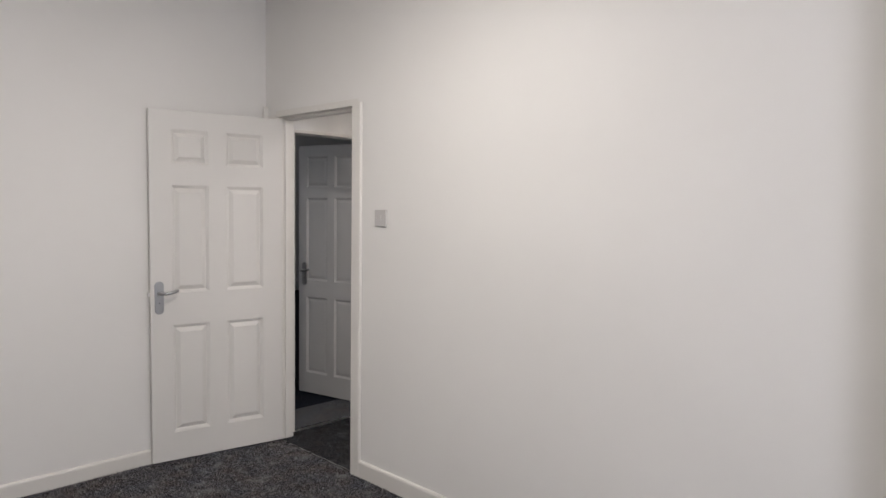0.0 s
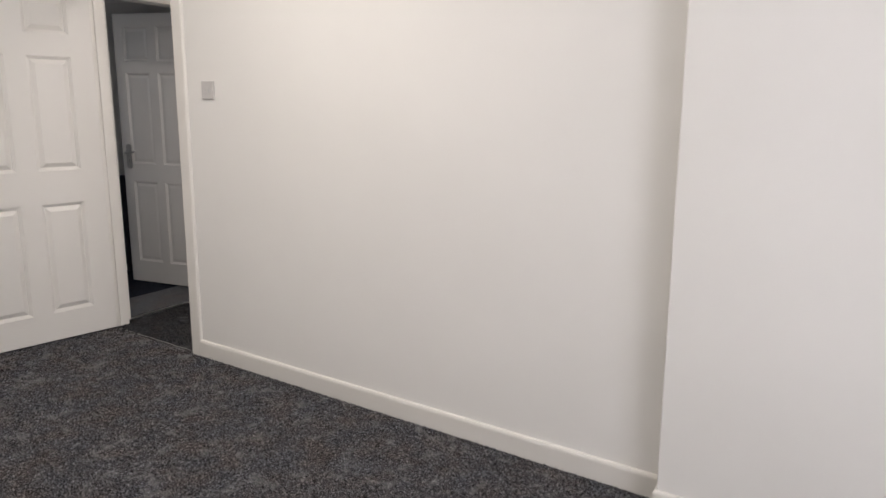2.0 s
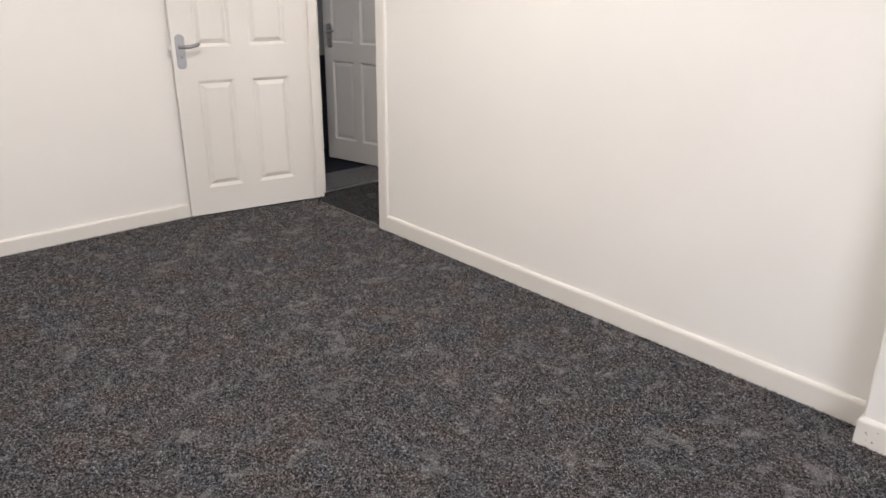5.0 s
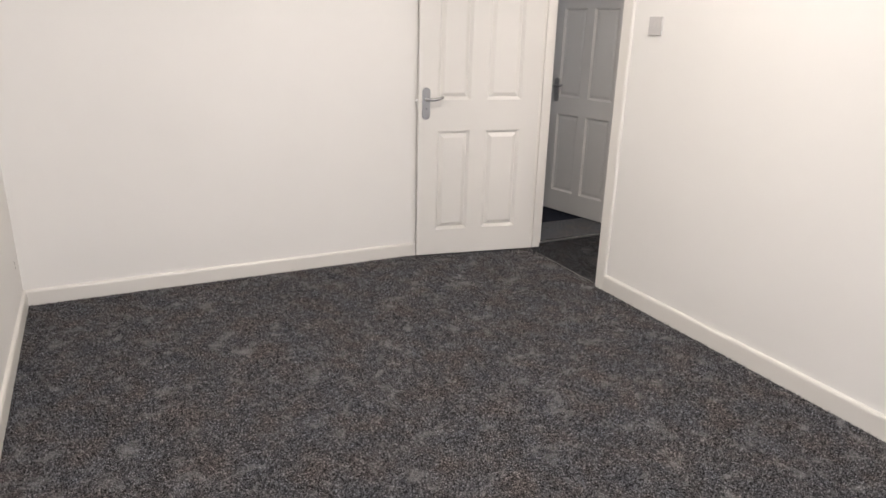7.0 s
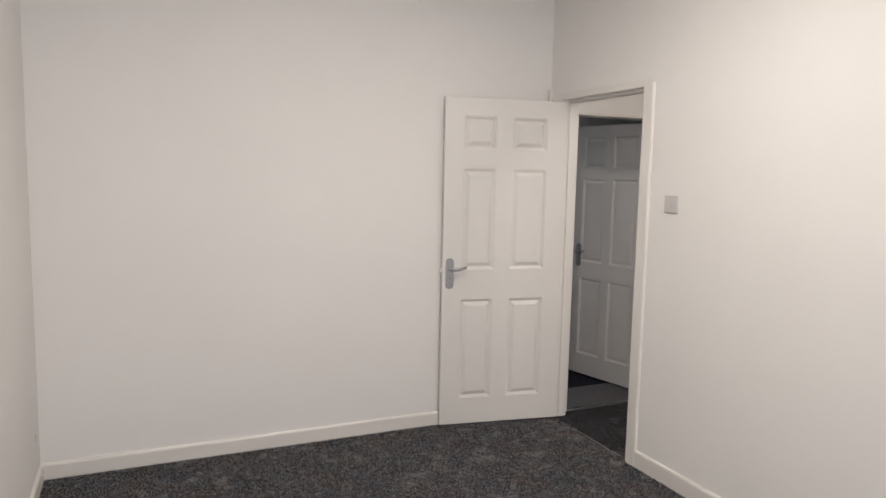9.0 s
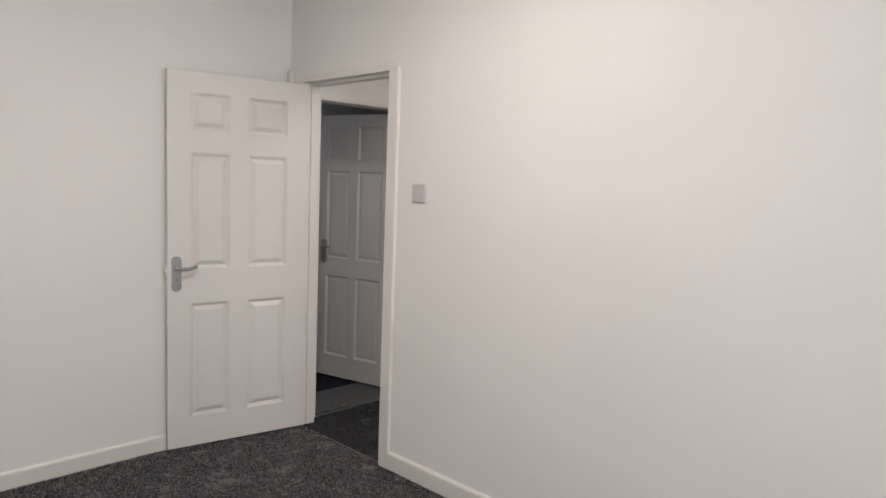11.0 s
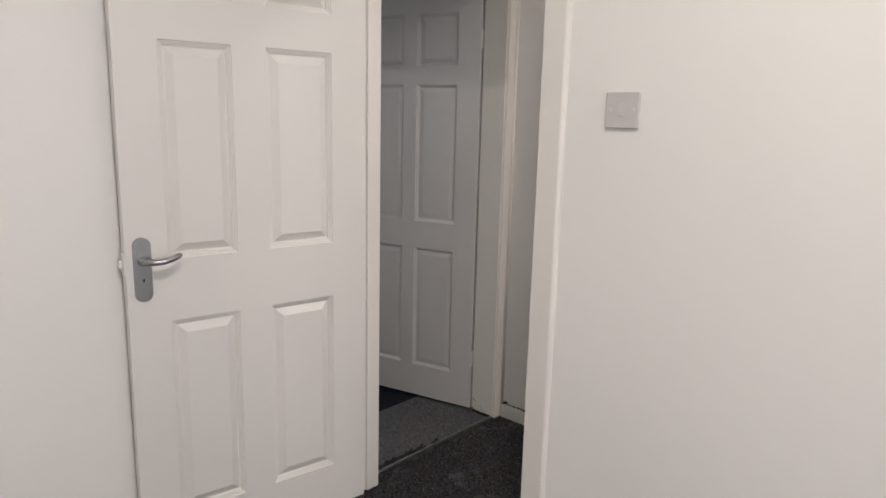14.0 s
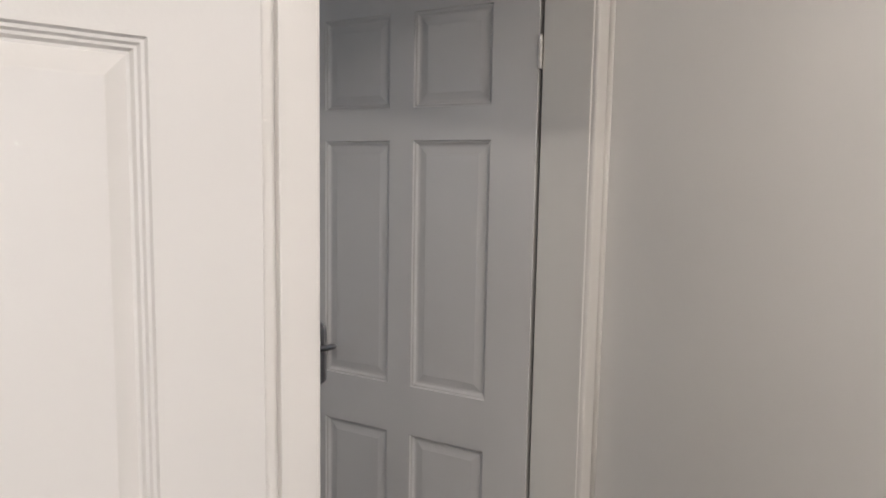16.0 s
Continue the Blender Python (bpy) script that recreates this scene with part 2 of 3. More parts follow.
# window behind the camera
win = tagged(new("window_1"), "white plastic casement window with clear glass", "window", kind="structure")
win.location = (XR + 0.05, (WY0 + WY1) / 2, WZ0)
hw, hh = (WY1 - WY0) / 2, WZ1 - WZ0
bm = bmesh.new()
for lo, hi in (((-0.035, -hw, 0), (0.035, -hw + 0.06, hh)), ((-0.035, hw - 0.06, 0), (0.035, hw, hh)), ((-0.035, -hw + 0.06, 0), (0.035, hw - 0.06, 0.06)),
               ((-0.035, -hw + 0.06, hh - 0.06), (0.035, hw - 0.06, hh)), ((-0.03, -0.035, 0.06), (0.03, 0.035, hh - 0.06))):
    add_box(bm, lo, hi)
mesh_object("frame", bm, UPVC, win)
for a, b in ((-hw + 0.06, -0.035), (0.035, hw - 0.06)):
    pane = box("pane", (-0.004, a, 0.06), (0.004, b, hh - 0.06), GLASS, win)
    pane.visible_shadow = False
box("sill", (-0.16, -hw - 0.05, -0.022), (-0.045, hw + 0.05, 0.0), UPVC, win, 0.004)

# skirting boards: bullnose top edge
SKIRT = [(-0.002, -0.01), (0.0145, -0.01), (0.0150, 0.073), (0.0135, 0.080), (0.0095, 0.0855), (0.005, 0.087), (-0.002, 0.088)]
AW0, AW1 = 0.705, 0.779     # the architrave beside the doorway
structure(sweep("baseboard", SKIRT, [(XR, 0.0), (4.55, 0.0), (4.55, YBREAST), (XB, YBREAST), (XB, 0.0), (AW1, 0.0)], GLOSS), "white gloss-painted wooden skirting board", "skirting board")
structure(sweep("baseboard", [(o, u * 0.9) for o, u in SKIRT], [(XL, -0.02), (XL, YB), (XR, YB)], GLOSS), "white gloss-painted wooden skirting board", "skirting board")


# ---- the doorway and its lining ----
def bevelled(ob, width=0.002, segments=2):
    md = ob.modifiers.new("bevel", "BEVEL")
    md.width, md.segments, md.limit_method, md.angle_limit = width, segments, "ANGLE", radians(40)
    return ob


ARCH = [(0.0, -0.003), (0.0, -0.015), (0.002, -0.0175), (0.064, -0.0185), (0.0675, -0.0178), (0.0715, -0.0145), (0.074, -0.0095), (0.074, -0.003)]


def architrave(name, inner, head, foot=-0.01):
    """Moulded post on the room side of a wall along x, cut square under the head of the lining."""
    bm = bmesh.new()
    n = len(ARCH)
    low, top = [[bm.verts.new((inner + a, d + 0.003, z)) for a, d in ARCH] for z in (foot, head)]
    for i in range(n):
        bm.faces.new((low[i], low[(i + 1) % n], top[(i + 1) % n], top[i]))
    bm.faces.new(low)
    bm.faces.new(top)
    return mesh_object(name, bm, GLOSS)


structure(architrave("trim", AW0, HEAD + 0.006), "white gloss-painted moulded door architrave", "architrave")
frame_1 = tagged(new("door_frame"), "white gloss-painted wooden door lining with planted stops", "door frame", kind="structure")
for lo, hi in (((JL - 0.03, -0.002, -0.02), (JL, 0.102, HEAD)), ((JR, -0.002, -0.02), (JR + 0.03, 0.102, HEAD)), ((JL - 0.03, -0.012, HEAD - 0.01), (JR - 0.008, 0.102, HEAD + 0.006)), ((JL - 0.03, 0.0, HEAD + 0.006), (JR + 0.03, 0.102, HEAD + 0.03))):
    bevelled(box("lining", lo, hi, GLOSS, frame_1))
for lo, hi in (((JL, 0.042, -0.02), (JL + 0.010, 0.1, HEAD - 0.024)), ((JR - 0.012, 0.042, -0.02), (JR, 0.1, HEAD - 0.024)), ((JL, 0.042, HEAD - 0.024), (JR, 0.1, HEAD))):
    bevelled(box("stop", lo, hi, GLOSS, frame_1))
box("post", (XL + 0.016, -0.017, -0.01), (JL - 0.006, 0.0, HEAD - 0.004), GLOSS, frame_1, 0.002)
box("post", (XL + 0.014, -0.03, 1.90), (XL + 0.034, -0.001, 2.078), GLOSS, frame_1, 0.002)


# ---- six-panel doors ----
RINGS = [(0.0, 0.0), (0.0025, 0.004), (0.006, 0.0045), (0.0085, 0.0085), (0.0115, 0.009), (0.0145, 0.0145), (0.018, 0.0150), (0.041, 0.0012), (0.043, 0.0008)]


def panel_mesh(w, h, thick, rings, mat):
    bm = bmesh.new()
    for side in (0, 1):
        last = None
        for inset, deep in rings:
            y = deep if side == 0 else thick - deep
            loop = [bm.verts.new(p) for p in ((inset, y, inset), (w - inset, y, inset), (w - inset, y, h - inset), (inset, y, h - inset))]
            if last:
                for i in range(4):
                    bm.faces.new((last[i], last[(i + 1) % 4], loop[(i + 1) % 4], loop[i]))
            last = loop
        bm.faces.new(last)
    me = bpy.data.meshes.new("panel")
    bmesh.ops.recalc_face_normals(bm, faces=bm.faces)
    for f in bm.faces:
        f.normal_update()
        want = -1 if f.calc_center_median().y < thick / 2 else 1
        if f.normal.y * want < 0:
            f.normal_flip()
    bm.to_mesh(me)
    bm.free()
    me.materials.append(mat)
    return me


def six_panel_door(name, width, height, thick, cols, rows, rings, label, mat=None):
    """Leaf in its own frame: hinge edge at x = 0, free edge at x = width, seen face at y = 0."""
    mat = mat or DOOR
    root = tagged(new(name), label, "door", kind="structure")
    xs = [0.0, *[c for pair in cols for c in pair], width]
    zs = [0.0, *[r for pair in rows for r in pair], height]
    bm = bmesh.new()
    grid = {}
    for s, y in ((0, 0.0), (1, thick)):
        for i, x in enumerate(xs):
            for k, z in enumerate(zs):
                grid[s, i, k] = bm.verts.new((x, y, z))
        for i in range(len(xs) - 1):
            for k in range(len(zs) - 1):
                if not (i % 2 and k % 2):
                    bm.faces.new([grid[s, a, b] for a, b in ((i, k), (i + 1, k), (i + 1, k + 1), (i, k + 1))])
    nx, nz = len(xs) - 1, len(zs) - 1
    for i in range(nx):
        for k in (0, nz):
            bm.faces.new((grid[0, i, k], grid[0, i + 1, k], grid[1, i + 1, k], grid[1, i, k]))
    for k in range(nz):
        for i in (0, nx):
            bm.faces.new((grid[0, i, k], grid[0, i, k + 1], grid[1, i, k + 1], grid[1, i, k]))
    bevelled(mesh_object("slab", bm, mat, root), 0.0018)
    for x0, x1 in cols:
        for z0, z1 in rows:
            ob = new("panel", panel_mesh(x1 - x0, z1 - z0, thick, rings, mat))
            ob.parent, ob.location = root, (x0, 0, z0)
    return root


def lever_handle(parent, x, z, turn=-1, face=0.0, size=(0.048, 0.178)):
    """Lever on a long round-ended plate; the lever points along turn * x."""
    w, h = size
    bm = bmesh.new()
    ring = []
    for k in range(32):
        a = 2 * math.pi * k / 32
        ring.append((w / 2 * math.cos(a), (h / 2 - w / 2) * (1 if math.sin(a) >= 0 else -1) + w / 2 * math.sin(a)))
    loops = [[bm.verts.new((px * s, y, pz * s2)) for px, pz in ring] for y, s, s2 in ((0.0, 1, 1), (-0.006, 1, 1), (-0.0085, 0.93, 0.98))]
    for a, b in zip(loops, loops[1:]):
        for i in range(32):
            bm.faces.new((a[i], a[(i + 1) % 32], b[(i + 1) % 32], b[i]))
    bm.faces.new(loops[-1])
    plate = mesh_object("handle", bm, STEEL, parent)
    plate.location = (x, face, z)
    tagged(plate, "satin steel lever handle on a round-ended plate")
    way = [Vector((0, -0.006, 0.018)), Vector((0, -0.03, 0.018)), Vector((0.006 * turn, -0.045, 0.020)), Vector((0.022 * turn, -0.052, 0.019)), Vector((0.045 * turn, -0.054, 0.020)),
           Vector((0.07 * turn, -0.053, 0.026)), Vector((0.088 * turn, -0.050, 0.0325)), Vector((0.094 * turn, -0.048, 0.034))]
    way = [w + Vector((0, 0, 0.008)) for w in way]
    radii = [0.0125, 0.0095, 0.0095, 0.0092, 0.0088, 0.0085, 0.0085, 0.005]
    bm = bmesh.new()
    loops = []
    for i, (p, r) in enumerate(zip(way, radii)):
        d = (way[min(i + 1, len(way) - 1)] - way[max(i - 1, 0)]).normalized()
        side = d.cross(Vector((0, 0, 1))).normalized()
        up = side.cross(d).normalized()
        loops.append([bm.verts.new(p + side * r * math.cos(a) + up * r * math.sin(a)) for a in (2 * math.pi * k / 14 for k in range(14))])
    for a, b in zip(loops, loops[1:]):
        for k in range(14):
            bm.faces.new((a[k], a[(k + 1) % 14], b[(k + 1) % 14], b[k]))
    bm.faces.new(loops[0])
    bm.faces.new(loops[-1])
    mesh_object("lever", bm, STEEL, plate, True)
    bm = bmesh.new()
    bmesh.ops.create_cone(bm, cap_ends=True, segments=12, radius1=0.003, radius2=0.003, depth=0.002, matrix=pose(0, -0.0088, -0.028, 90))
    add_box(bm, (-0.0011, -0.0096, -0.036), (0.0011, -0.0085, -0.029))
    mesh_object("keyhole", bm, DARK, plate)
    bm = bmesh.new()
    for sx, sz in ((0, 1), (-1, -1), (1, -1)):
        bmesh.ops.create_cone(bm, cap_ends=True, segments=12, radius1=0.0035, radius2=0.0028, depth=0.0016, matrix=pose(sx * 0.012, -0.009, sz * (h / 2 - 0.018), 90))
    mesh_object("screw", bm, STEEL, plate)
    return plate


def butt_hinge(parent, x, y, z, mat):
    bm = bmesh.new()
    for i in range(5):
        bmesh.ops.create_cone(bm, cap_ends=True, segments=12, radius1=0.0048, radius2=0.0048, depth=0.0142, matrix=pose(x, y, z - 0.03 + 0.015 * i))
    add_box(bm, (x - 0.002, y, z - 0.0375), (x + 0.002, y + 0.02, z + 0.0375))
    return mesh_object("hinge", bm, mat, parent)


door_1 = six_panel_door("door_1", 0.766, 1.981, 0.035, [(0.122, 0.343), (0.445, 0.650)], [(0.161, 0.777), (0.960, 1.566), (1.682, 1.875)], RINGS,
                        "white painted six-panel door standing open against the wall")
door_1.matrix_world = Matrix.Translation((0.0, 0.0, 0.008)) @ Matrix.Rotation(radians(-99.9), 4, "Z") @ Matrix.Scale(-1, 4, (0, 1, 0))
lever_handle(door_1, 0.722, 0.938, -1, size=(0.049, 0.184))
box("latch", (0.7655, 0.004, 0.925), (0.7695, 0.031, 0.985), GLOSS, door_1, 0.0006)
box("bolt", (0.769, 0.010, 0.946), (0.779, 0.026, 0.966), UPVC, door_1, 0.002)
for hz in (0.22, 1.0, 1.76):
    butt_hinge(door_1, -0.004, 0.036, hz, GLOSS)

# ---- light switch ----
switch = tagged(new("light_switch"), "white plastic single rocker light switch on the wall", "light switch")
switch.location = (0.9385, 0.0, 1.413)
bm = bmesh.new()
add_box(bm, (-0.043, -0.0105, -0.043), (0.043, 0.0, 0.043))
bmesh.ops.bevel(bm, geom=[e for e in bm.edges], offset=0.0025, segments=3, affect="EDGES", profile=0.5)
mesh_object("plate", bm, PLASTIC, switch)
bm = bmesh.new()
vs = add_box(bm, (-0.0085, -0.0116, -0.0145), (0.0085, -0.008, 0.0145))
for v in vs:
    if v.co.y < -0.011 and v.co.z < 0:
        v.co.y = -0.0142
bmesh.ops.bevel(bm, geom=list(bm.edges), offset=0.001, segments=2, affect="EDGES", profile=0.5)
mesh_object("rocker", bm, PLASTIC, switch)
for sx in (-0.0302, 0.0302):
    bm = bmesh.new()
    bmesh.ops.create_cone(bm, cap_ends=True, segments=16, radius1=0.0045, radius2=0.0038, depth=0.0022, matrix=pose(sx, -0.0108, 0, 90))
    add_box(bm, (sx - 0.0035, -0.0123, -0.0006), (sx + 0.0035, -0.0118, 0.0006))
    mesh_object("screw", bm, PLASTIC, switch)

# ---- ceiling lamp over the middle of the room ----
def flush_lamp(x, y, z, k):
    lamp = tagged(new("ceiling_lamp"), "round white flush ceiling lamp, lit", "ceiling lamp")
    lamp.location = (x, y, z)
    bm = bmesh.new()
    bmesh.ops.create_cone(bm, cap_ends=True, segments=48, radius1=0.17 * k, radius2=0.175 * k, depth=0.024, matrix=pose(0, 0, -0.012))
    mesh_object("body", bm, UPVC, lamp)
    bm = bmesh.new()
    bmesh.ops.create_cone(bm, cap_ends=True, segments=48, radius1=0.145 * k, radius2=0.16 * k, depth=0.022, matrix=pose(0, 0, -0.035))
    mesh_object("diffuser", bm, DIFFUSER, lamp)


flush_lamp(*LAMP, CEIL, 0.58)

# ---- lobby behind the doorway ----
WX0, WX1 = -0.212, -0.092           # the second doorway's wall
Y0, Y1, H2 = 0.150, 0.874, 1.930    # its opening
YF, LX, LZ = 0.932, 2.60, 2.45      # lobby: far wall, end, ceiling
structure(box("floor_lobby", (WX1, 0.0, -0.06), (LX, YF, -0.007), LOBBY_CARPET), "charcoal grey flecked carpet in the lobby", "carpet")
structure(box("wall_lobby_far", (WX0 + 0.0, YF, -0.06), (LX + 0.1, YF + 0.1, LZ), WALL), "white painted lobby wall", "wall")
structure(box("wall_lobby_end", (LX, 0.1, -0.06), (LX + 0.1, YF, LZ), WALL), "white painted lobby wall", "wall")
structure(slab("wall_landing", [(0.1, -0.06), (Y0 - 0.02, -0.06), (Y0 - 0.02, H2 + 0.02), (Y1 + 0.02, H2 + 0.02), (Y1 + 0.02, -0.06), (YF, -0.06), (YF, LZ), (0.1, LZ)], "x", WX0, WX1, WALL),
          "white painted wall with the landing doorway", "wall")
structure(box("ceiling_lobby", (WX0, 0.1, LZ), (LX + 0.1, YF + 0.1, LZ + 0.1), CEILING), "matt white lobby ceiling", "ceiling")
structure(sweep("baseboard", [(o, u * 0.66) for o, u in SKIRT], [(LX, YF), (WX1 + 0.02, YF)], GLOSS), "white gloss-painted skirting board with a cracked top joint", "skirting board")
frame_2 = tagged(new("door_frame"), "white gloss-painted lining of the landing doorway", "door frame", kind="structure")
for lo, hi in (((WX0 - 0.003, Y0 - 0.02, -0.05), (WX1 + 0.003, Y0, H2)), ((WX0 - 0.003, Y1, -0.05), (WX1 + 0.003, Y1 + 0.02, H2)), ((WX0 - 0.003, Y0 - 0.02, H2), (WX1 + 0.003, Y1 + 0.02, H2 + 0.02))):
    bevelled(box("lining", lo, hi, GLOSS, frame_2))
bm = bmesh.new()
add_box(bm, (WX1 + 0.001, Y1 + 0.004, -0.01), (WX1 + 0.014, YF - 0.001, LZ - 0.3))
es = [e for e in bm.edges if abs(e.verts[0].co.z - e.verts[1].co.z) > 1 and e.verts[0].co.x > WX1 + 0.01]
bmesh.ops.bevel(bm, geom=es, offset=0.006, segments=3, affect="EDGES", profile=0.5)
mesh_object("post", bm, GLOSS, frame_2)
bm = bmesh.new()
bmesh.ops.create_cone(bm, cap_ends=True, segments=16, radius1=0.007, radius2=0.007, depth=LZ - 0.3, matrix=pose(WX1 + 0.0165, YF - 0.005, (LZ - 0.3) / 2 - 0.01))
mesh_object("bead", bm, GLOSS, frame_2, True)

# ---- landing beyond the second doorway ----
structure(box("floor_landing", (-0.52, -0.9, -0.07), (WX1, 1.9, -0.010), OLD_CARPET), "worn mid-grey carpet with dark scuffs", "carpet")
# Floor colour changes from mid-grey to dark navy along x = -0.52.
structure(box("floor_beyond", (-1.35, -0.9, -0.07), (-0.52, 1.9, -0.012), NAVY), "dark navy part of the landing floor", "carpet")
structure(box("wall_landing_end", (-1.35, -0.9, -0.06), (-1.25, 1.9, LZ), WALL), "white painted landing wall", "wall")
structure(box("wall_landing_side", (-1.35, 1.9, -0.06), (WX0 + 0.1, 2.0, LZ), WALL), "white painted landing wall", "wall")
structure(box("wall_landing_return", (WX0, YF + 0.1, -0.06), (WX0 + 0.1, 1.9, LZ), WALL), "white painted landing wall", "wall")
bm = bmesh.new()
add_box(bm, (-1.35, -1.0, -0.06), (-1.05, -0.9, LZ))
add_box(bm, (-0.45, -1.0, -0.06), (XL - 0.12, -0.9, LZ))
add_box(bm, (-1.05, -1.0, -0.06), (-0.45, -0.9, 1.2))
add_box(bm, (-1.05, -1.0, 2.0), (-0.45, -0.9, LZ))
structure(mesh_object("wall_landing_near", bm, WALL), "white painted landing wall with a small window", "wall")
small = tagged(new("window_2"), "small white plastic window on the landing", "window", kind="structure")
small.location = (-0.75, -0.95, 1.2)
bm = bmesh.new()
for lo, hi in (((-0.3, -0.03, 0), (-0.25, 0.03, 0.8)), ((0.25, -0.03, 0), (0.3, 0.03, 0.8)), ((-0.25, -0.03, 0), (0.25, 0.03, 0.05)), ((-0.25, -0.03, 0.75), (0.25, 0.03, 0.8))):
    add_box(bm, lo, hi)
mesh_object("frame", bm, UPVC, small)
pane = box("pane", (-0.25, -0.004, 0.05), (0.25, 0.004, 0.75), GLASS, small)
pane.visible_shadow = False
structure(box("wall_landing_flank", (XL - 0.12 - 0.004, -0.9, -0.06), (XL - 0.12, 0.1, LZ), WALL), "white painted landing wall", "wall")
structure(sweep("baseboard", SKIRT, [(-1.25, 1.9), (-1.25, -0.9)], GLOSS), "white gloss-painted skirting board", "skirting board")
structure(box("ceiling_landing", (-2.0, -1.0, LZ), (WX0, 2.0, LZ + 0.1), CEILING), "matt white landing ceiling", "ceiling")
RINGS_2 = [(0.0, 0.0), (0.002, 0.005), (0.006, 0.006), (0.010, 0.011), (0.013, 0.012), (0.017, 0.012), (0.033, 0.0085), (0.035, 0.008)]
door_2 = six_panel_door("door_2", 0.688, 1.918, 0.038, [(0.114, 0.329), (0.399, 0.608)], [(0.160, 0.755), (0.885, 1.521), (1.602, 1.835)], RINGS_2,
                        "greyish off-white six-panel landing door standing open", GREY_PAINT)
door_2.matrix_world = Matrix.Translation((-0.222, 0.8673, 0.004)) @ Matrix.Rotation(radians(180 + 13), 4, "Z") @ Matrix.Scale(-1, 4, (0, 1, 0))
lever_handle(door_2, 0.627, 0.934, -1)
for hz in (0.25, 1.715):
    butt_hinge(door_2, -0.004, -0.002, hz, GLOSS)

# joint strips on the floor
strip = structure(box("threshold_strip", (WX1 - 0.003, Y0, -0.008), (WX1 + 0.003, Y1, 0.005), ALU, None, 0.0015), "thin metal carpet strip across the doorway", "threshold strip")
flush_lamp(1.3, 0.52, LZ, 0.8)

# dark panel leaning on the landing wall
leaning = tagged(new("headboard"), "dark slate-grey padded panel standing against the landing wall", "headboard")
leaning.location = (-1.228, 0.55, -0.012)
bm = bmesh.new()
add_box(bm, (0, -0.45, 0.06), (0.05, 0.46, 0.77))
bmesh.ops.bevel(bm, geom=list(bm.edges), offset=0.02, segments=3, affect="EDGES", profile=0.5)
mesh_object("panel", bm, SLATE, leaning)
for y in (-0.35, 0.35):
    box("leg", (0.01, y - 0.02, 0.0), (0.04, y + 0.02, 0.07), SLATE, leaning, 0.002)

# carpet joint across the doorway: a dark seam with loose pale threads
bm = bmesh.new()
rng = random.Random(4)
for i in range(74):
    x = JL + 0.01 + i * 0.01
    w = 0.0012 + 0.0010 * rng.random()
    y = 0.002 * math.sin(i * 0.4) + rng.uniform(-0.0008, 0.0008)
    add_box(bm, (x, y - w, -0.0065), (x + 0.0105, y + w, -0.002))
structure(mesh_object("carpet_seam", bm, DARK), "dark butt joint between two carpets in the doorway", "carpet seam")
PALE = plain("pale_backing_thread", (0.42, 0.41, 0.39), 0.9, 0.3)
bm = bmesh.new()
for i in range(150):
    x = rng.uniform(0.20, 0.70) if i % 3 else rng.uniform(-0.02, 0.7)
    l, a = rng.uniform(0.006, 0.022), rng.uniform(-0.12, 0.12)
    y = 0.002 * math.sin((x - JL) * 40) - 0.0022 + rng.gauss(0, 0.0009)
    vs = add_box(bm, (-l / 2, -0.0007, 0), (l / 2, 0.0007, 0.0022))
    bmesh.ops.transform(bm, verts=vs, matrix=Matrix.Translation((x, y - 0.001, 0.0022)) @ Matrix.Rotation(a, 4, "Z"))
tagged(structure(mesh_object("seam_threads", bm, PALE), "loose pale backing threads along the carpet joint", "thread"), kind="stuff")

# scraps of underlay and dirt by the foot of the second doorway
bm = bmesh.new()
for i in range(75):
    l, w = rng.uniform(0.008, 0.035), rng.uniform(0.004, 0.012)
    vs = add_box(bm, (-l / 2, -w / 2, 0), (l / 2, w / 2, rng.uniform(0.004, 0.010)))
    bmesh.ops.transform(bm, verts=vs, matrix=Matrix.Translation((WX1 - 0.022 + rng.gauss(0, 0.008), Y0 + 0.01 + abs(rng.gauss(0, 0.16)), -0.0095)) @ Matrix.Rotation(1.57 + rng.gauss(0, 0.5), 4, "Z"))
tagged(mesh_object("underlay_scraps", bm, DARK), "dark torn scraps of underlay beside the metal strip", "scraps", kind="stuff")

# worn-through strip of dark underlay, tapering along the metal strip
bm = bmesh.new()
for i in range(40):
    y = Y0 + 0.002 + i * 0.009
    w = 0.046 * (1 - i / 40) ** 1.3 + rng.uniform(0.0, 0.007)
    add_box(bm, (WX1 - 0.004 - w, y, -0.0105), (WX1 - 0.004, y + 0.0095, -0.0085))
tagged(mesh_object("underlay_strip", bm, DARK), "dark bare underlay beside the metal carpet strip", "underlay", kind="stuff")

# chipped joints at the foot of the landing door lining and over the lobby skirting
bm = bmesh.new()
for i in range(30):
    x = WX1 + 0.02 + i * 0.022
    add_box(bm, (x, YF - 0.010 + rng.uniform(-0.002, 0.002), 0.0568), (x + 0.023, YF + 0.001, 0.0605 + rng.uniform(0.0, 0.002)))
for dx, dz, w, h in ((0.0, 0.060, 0.014, 0.012), (0.009, 0.067, 0.007, 0.011), (0.017, 0.061, 0.012, 0.007)):
    vs = add_box(bm, (-w / 2, -0.0015, -h / 2), (w / 2, 0.001, h / 2))
    bmesh.ops.transform(bm, verts=vs, matrix=Matrix.Translation((WX1 + 0.03 + dx, YF, dz)) @ Matrix.Rotation(0.5 + dx * 40, 4, "Y"))
structure(mesh_object("skirting_crack", bm, DARK), "dark crack along the top of the lobby skirting", "crack")
bm = bmesh.new()
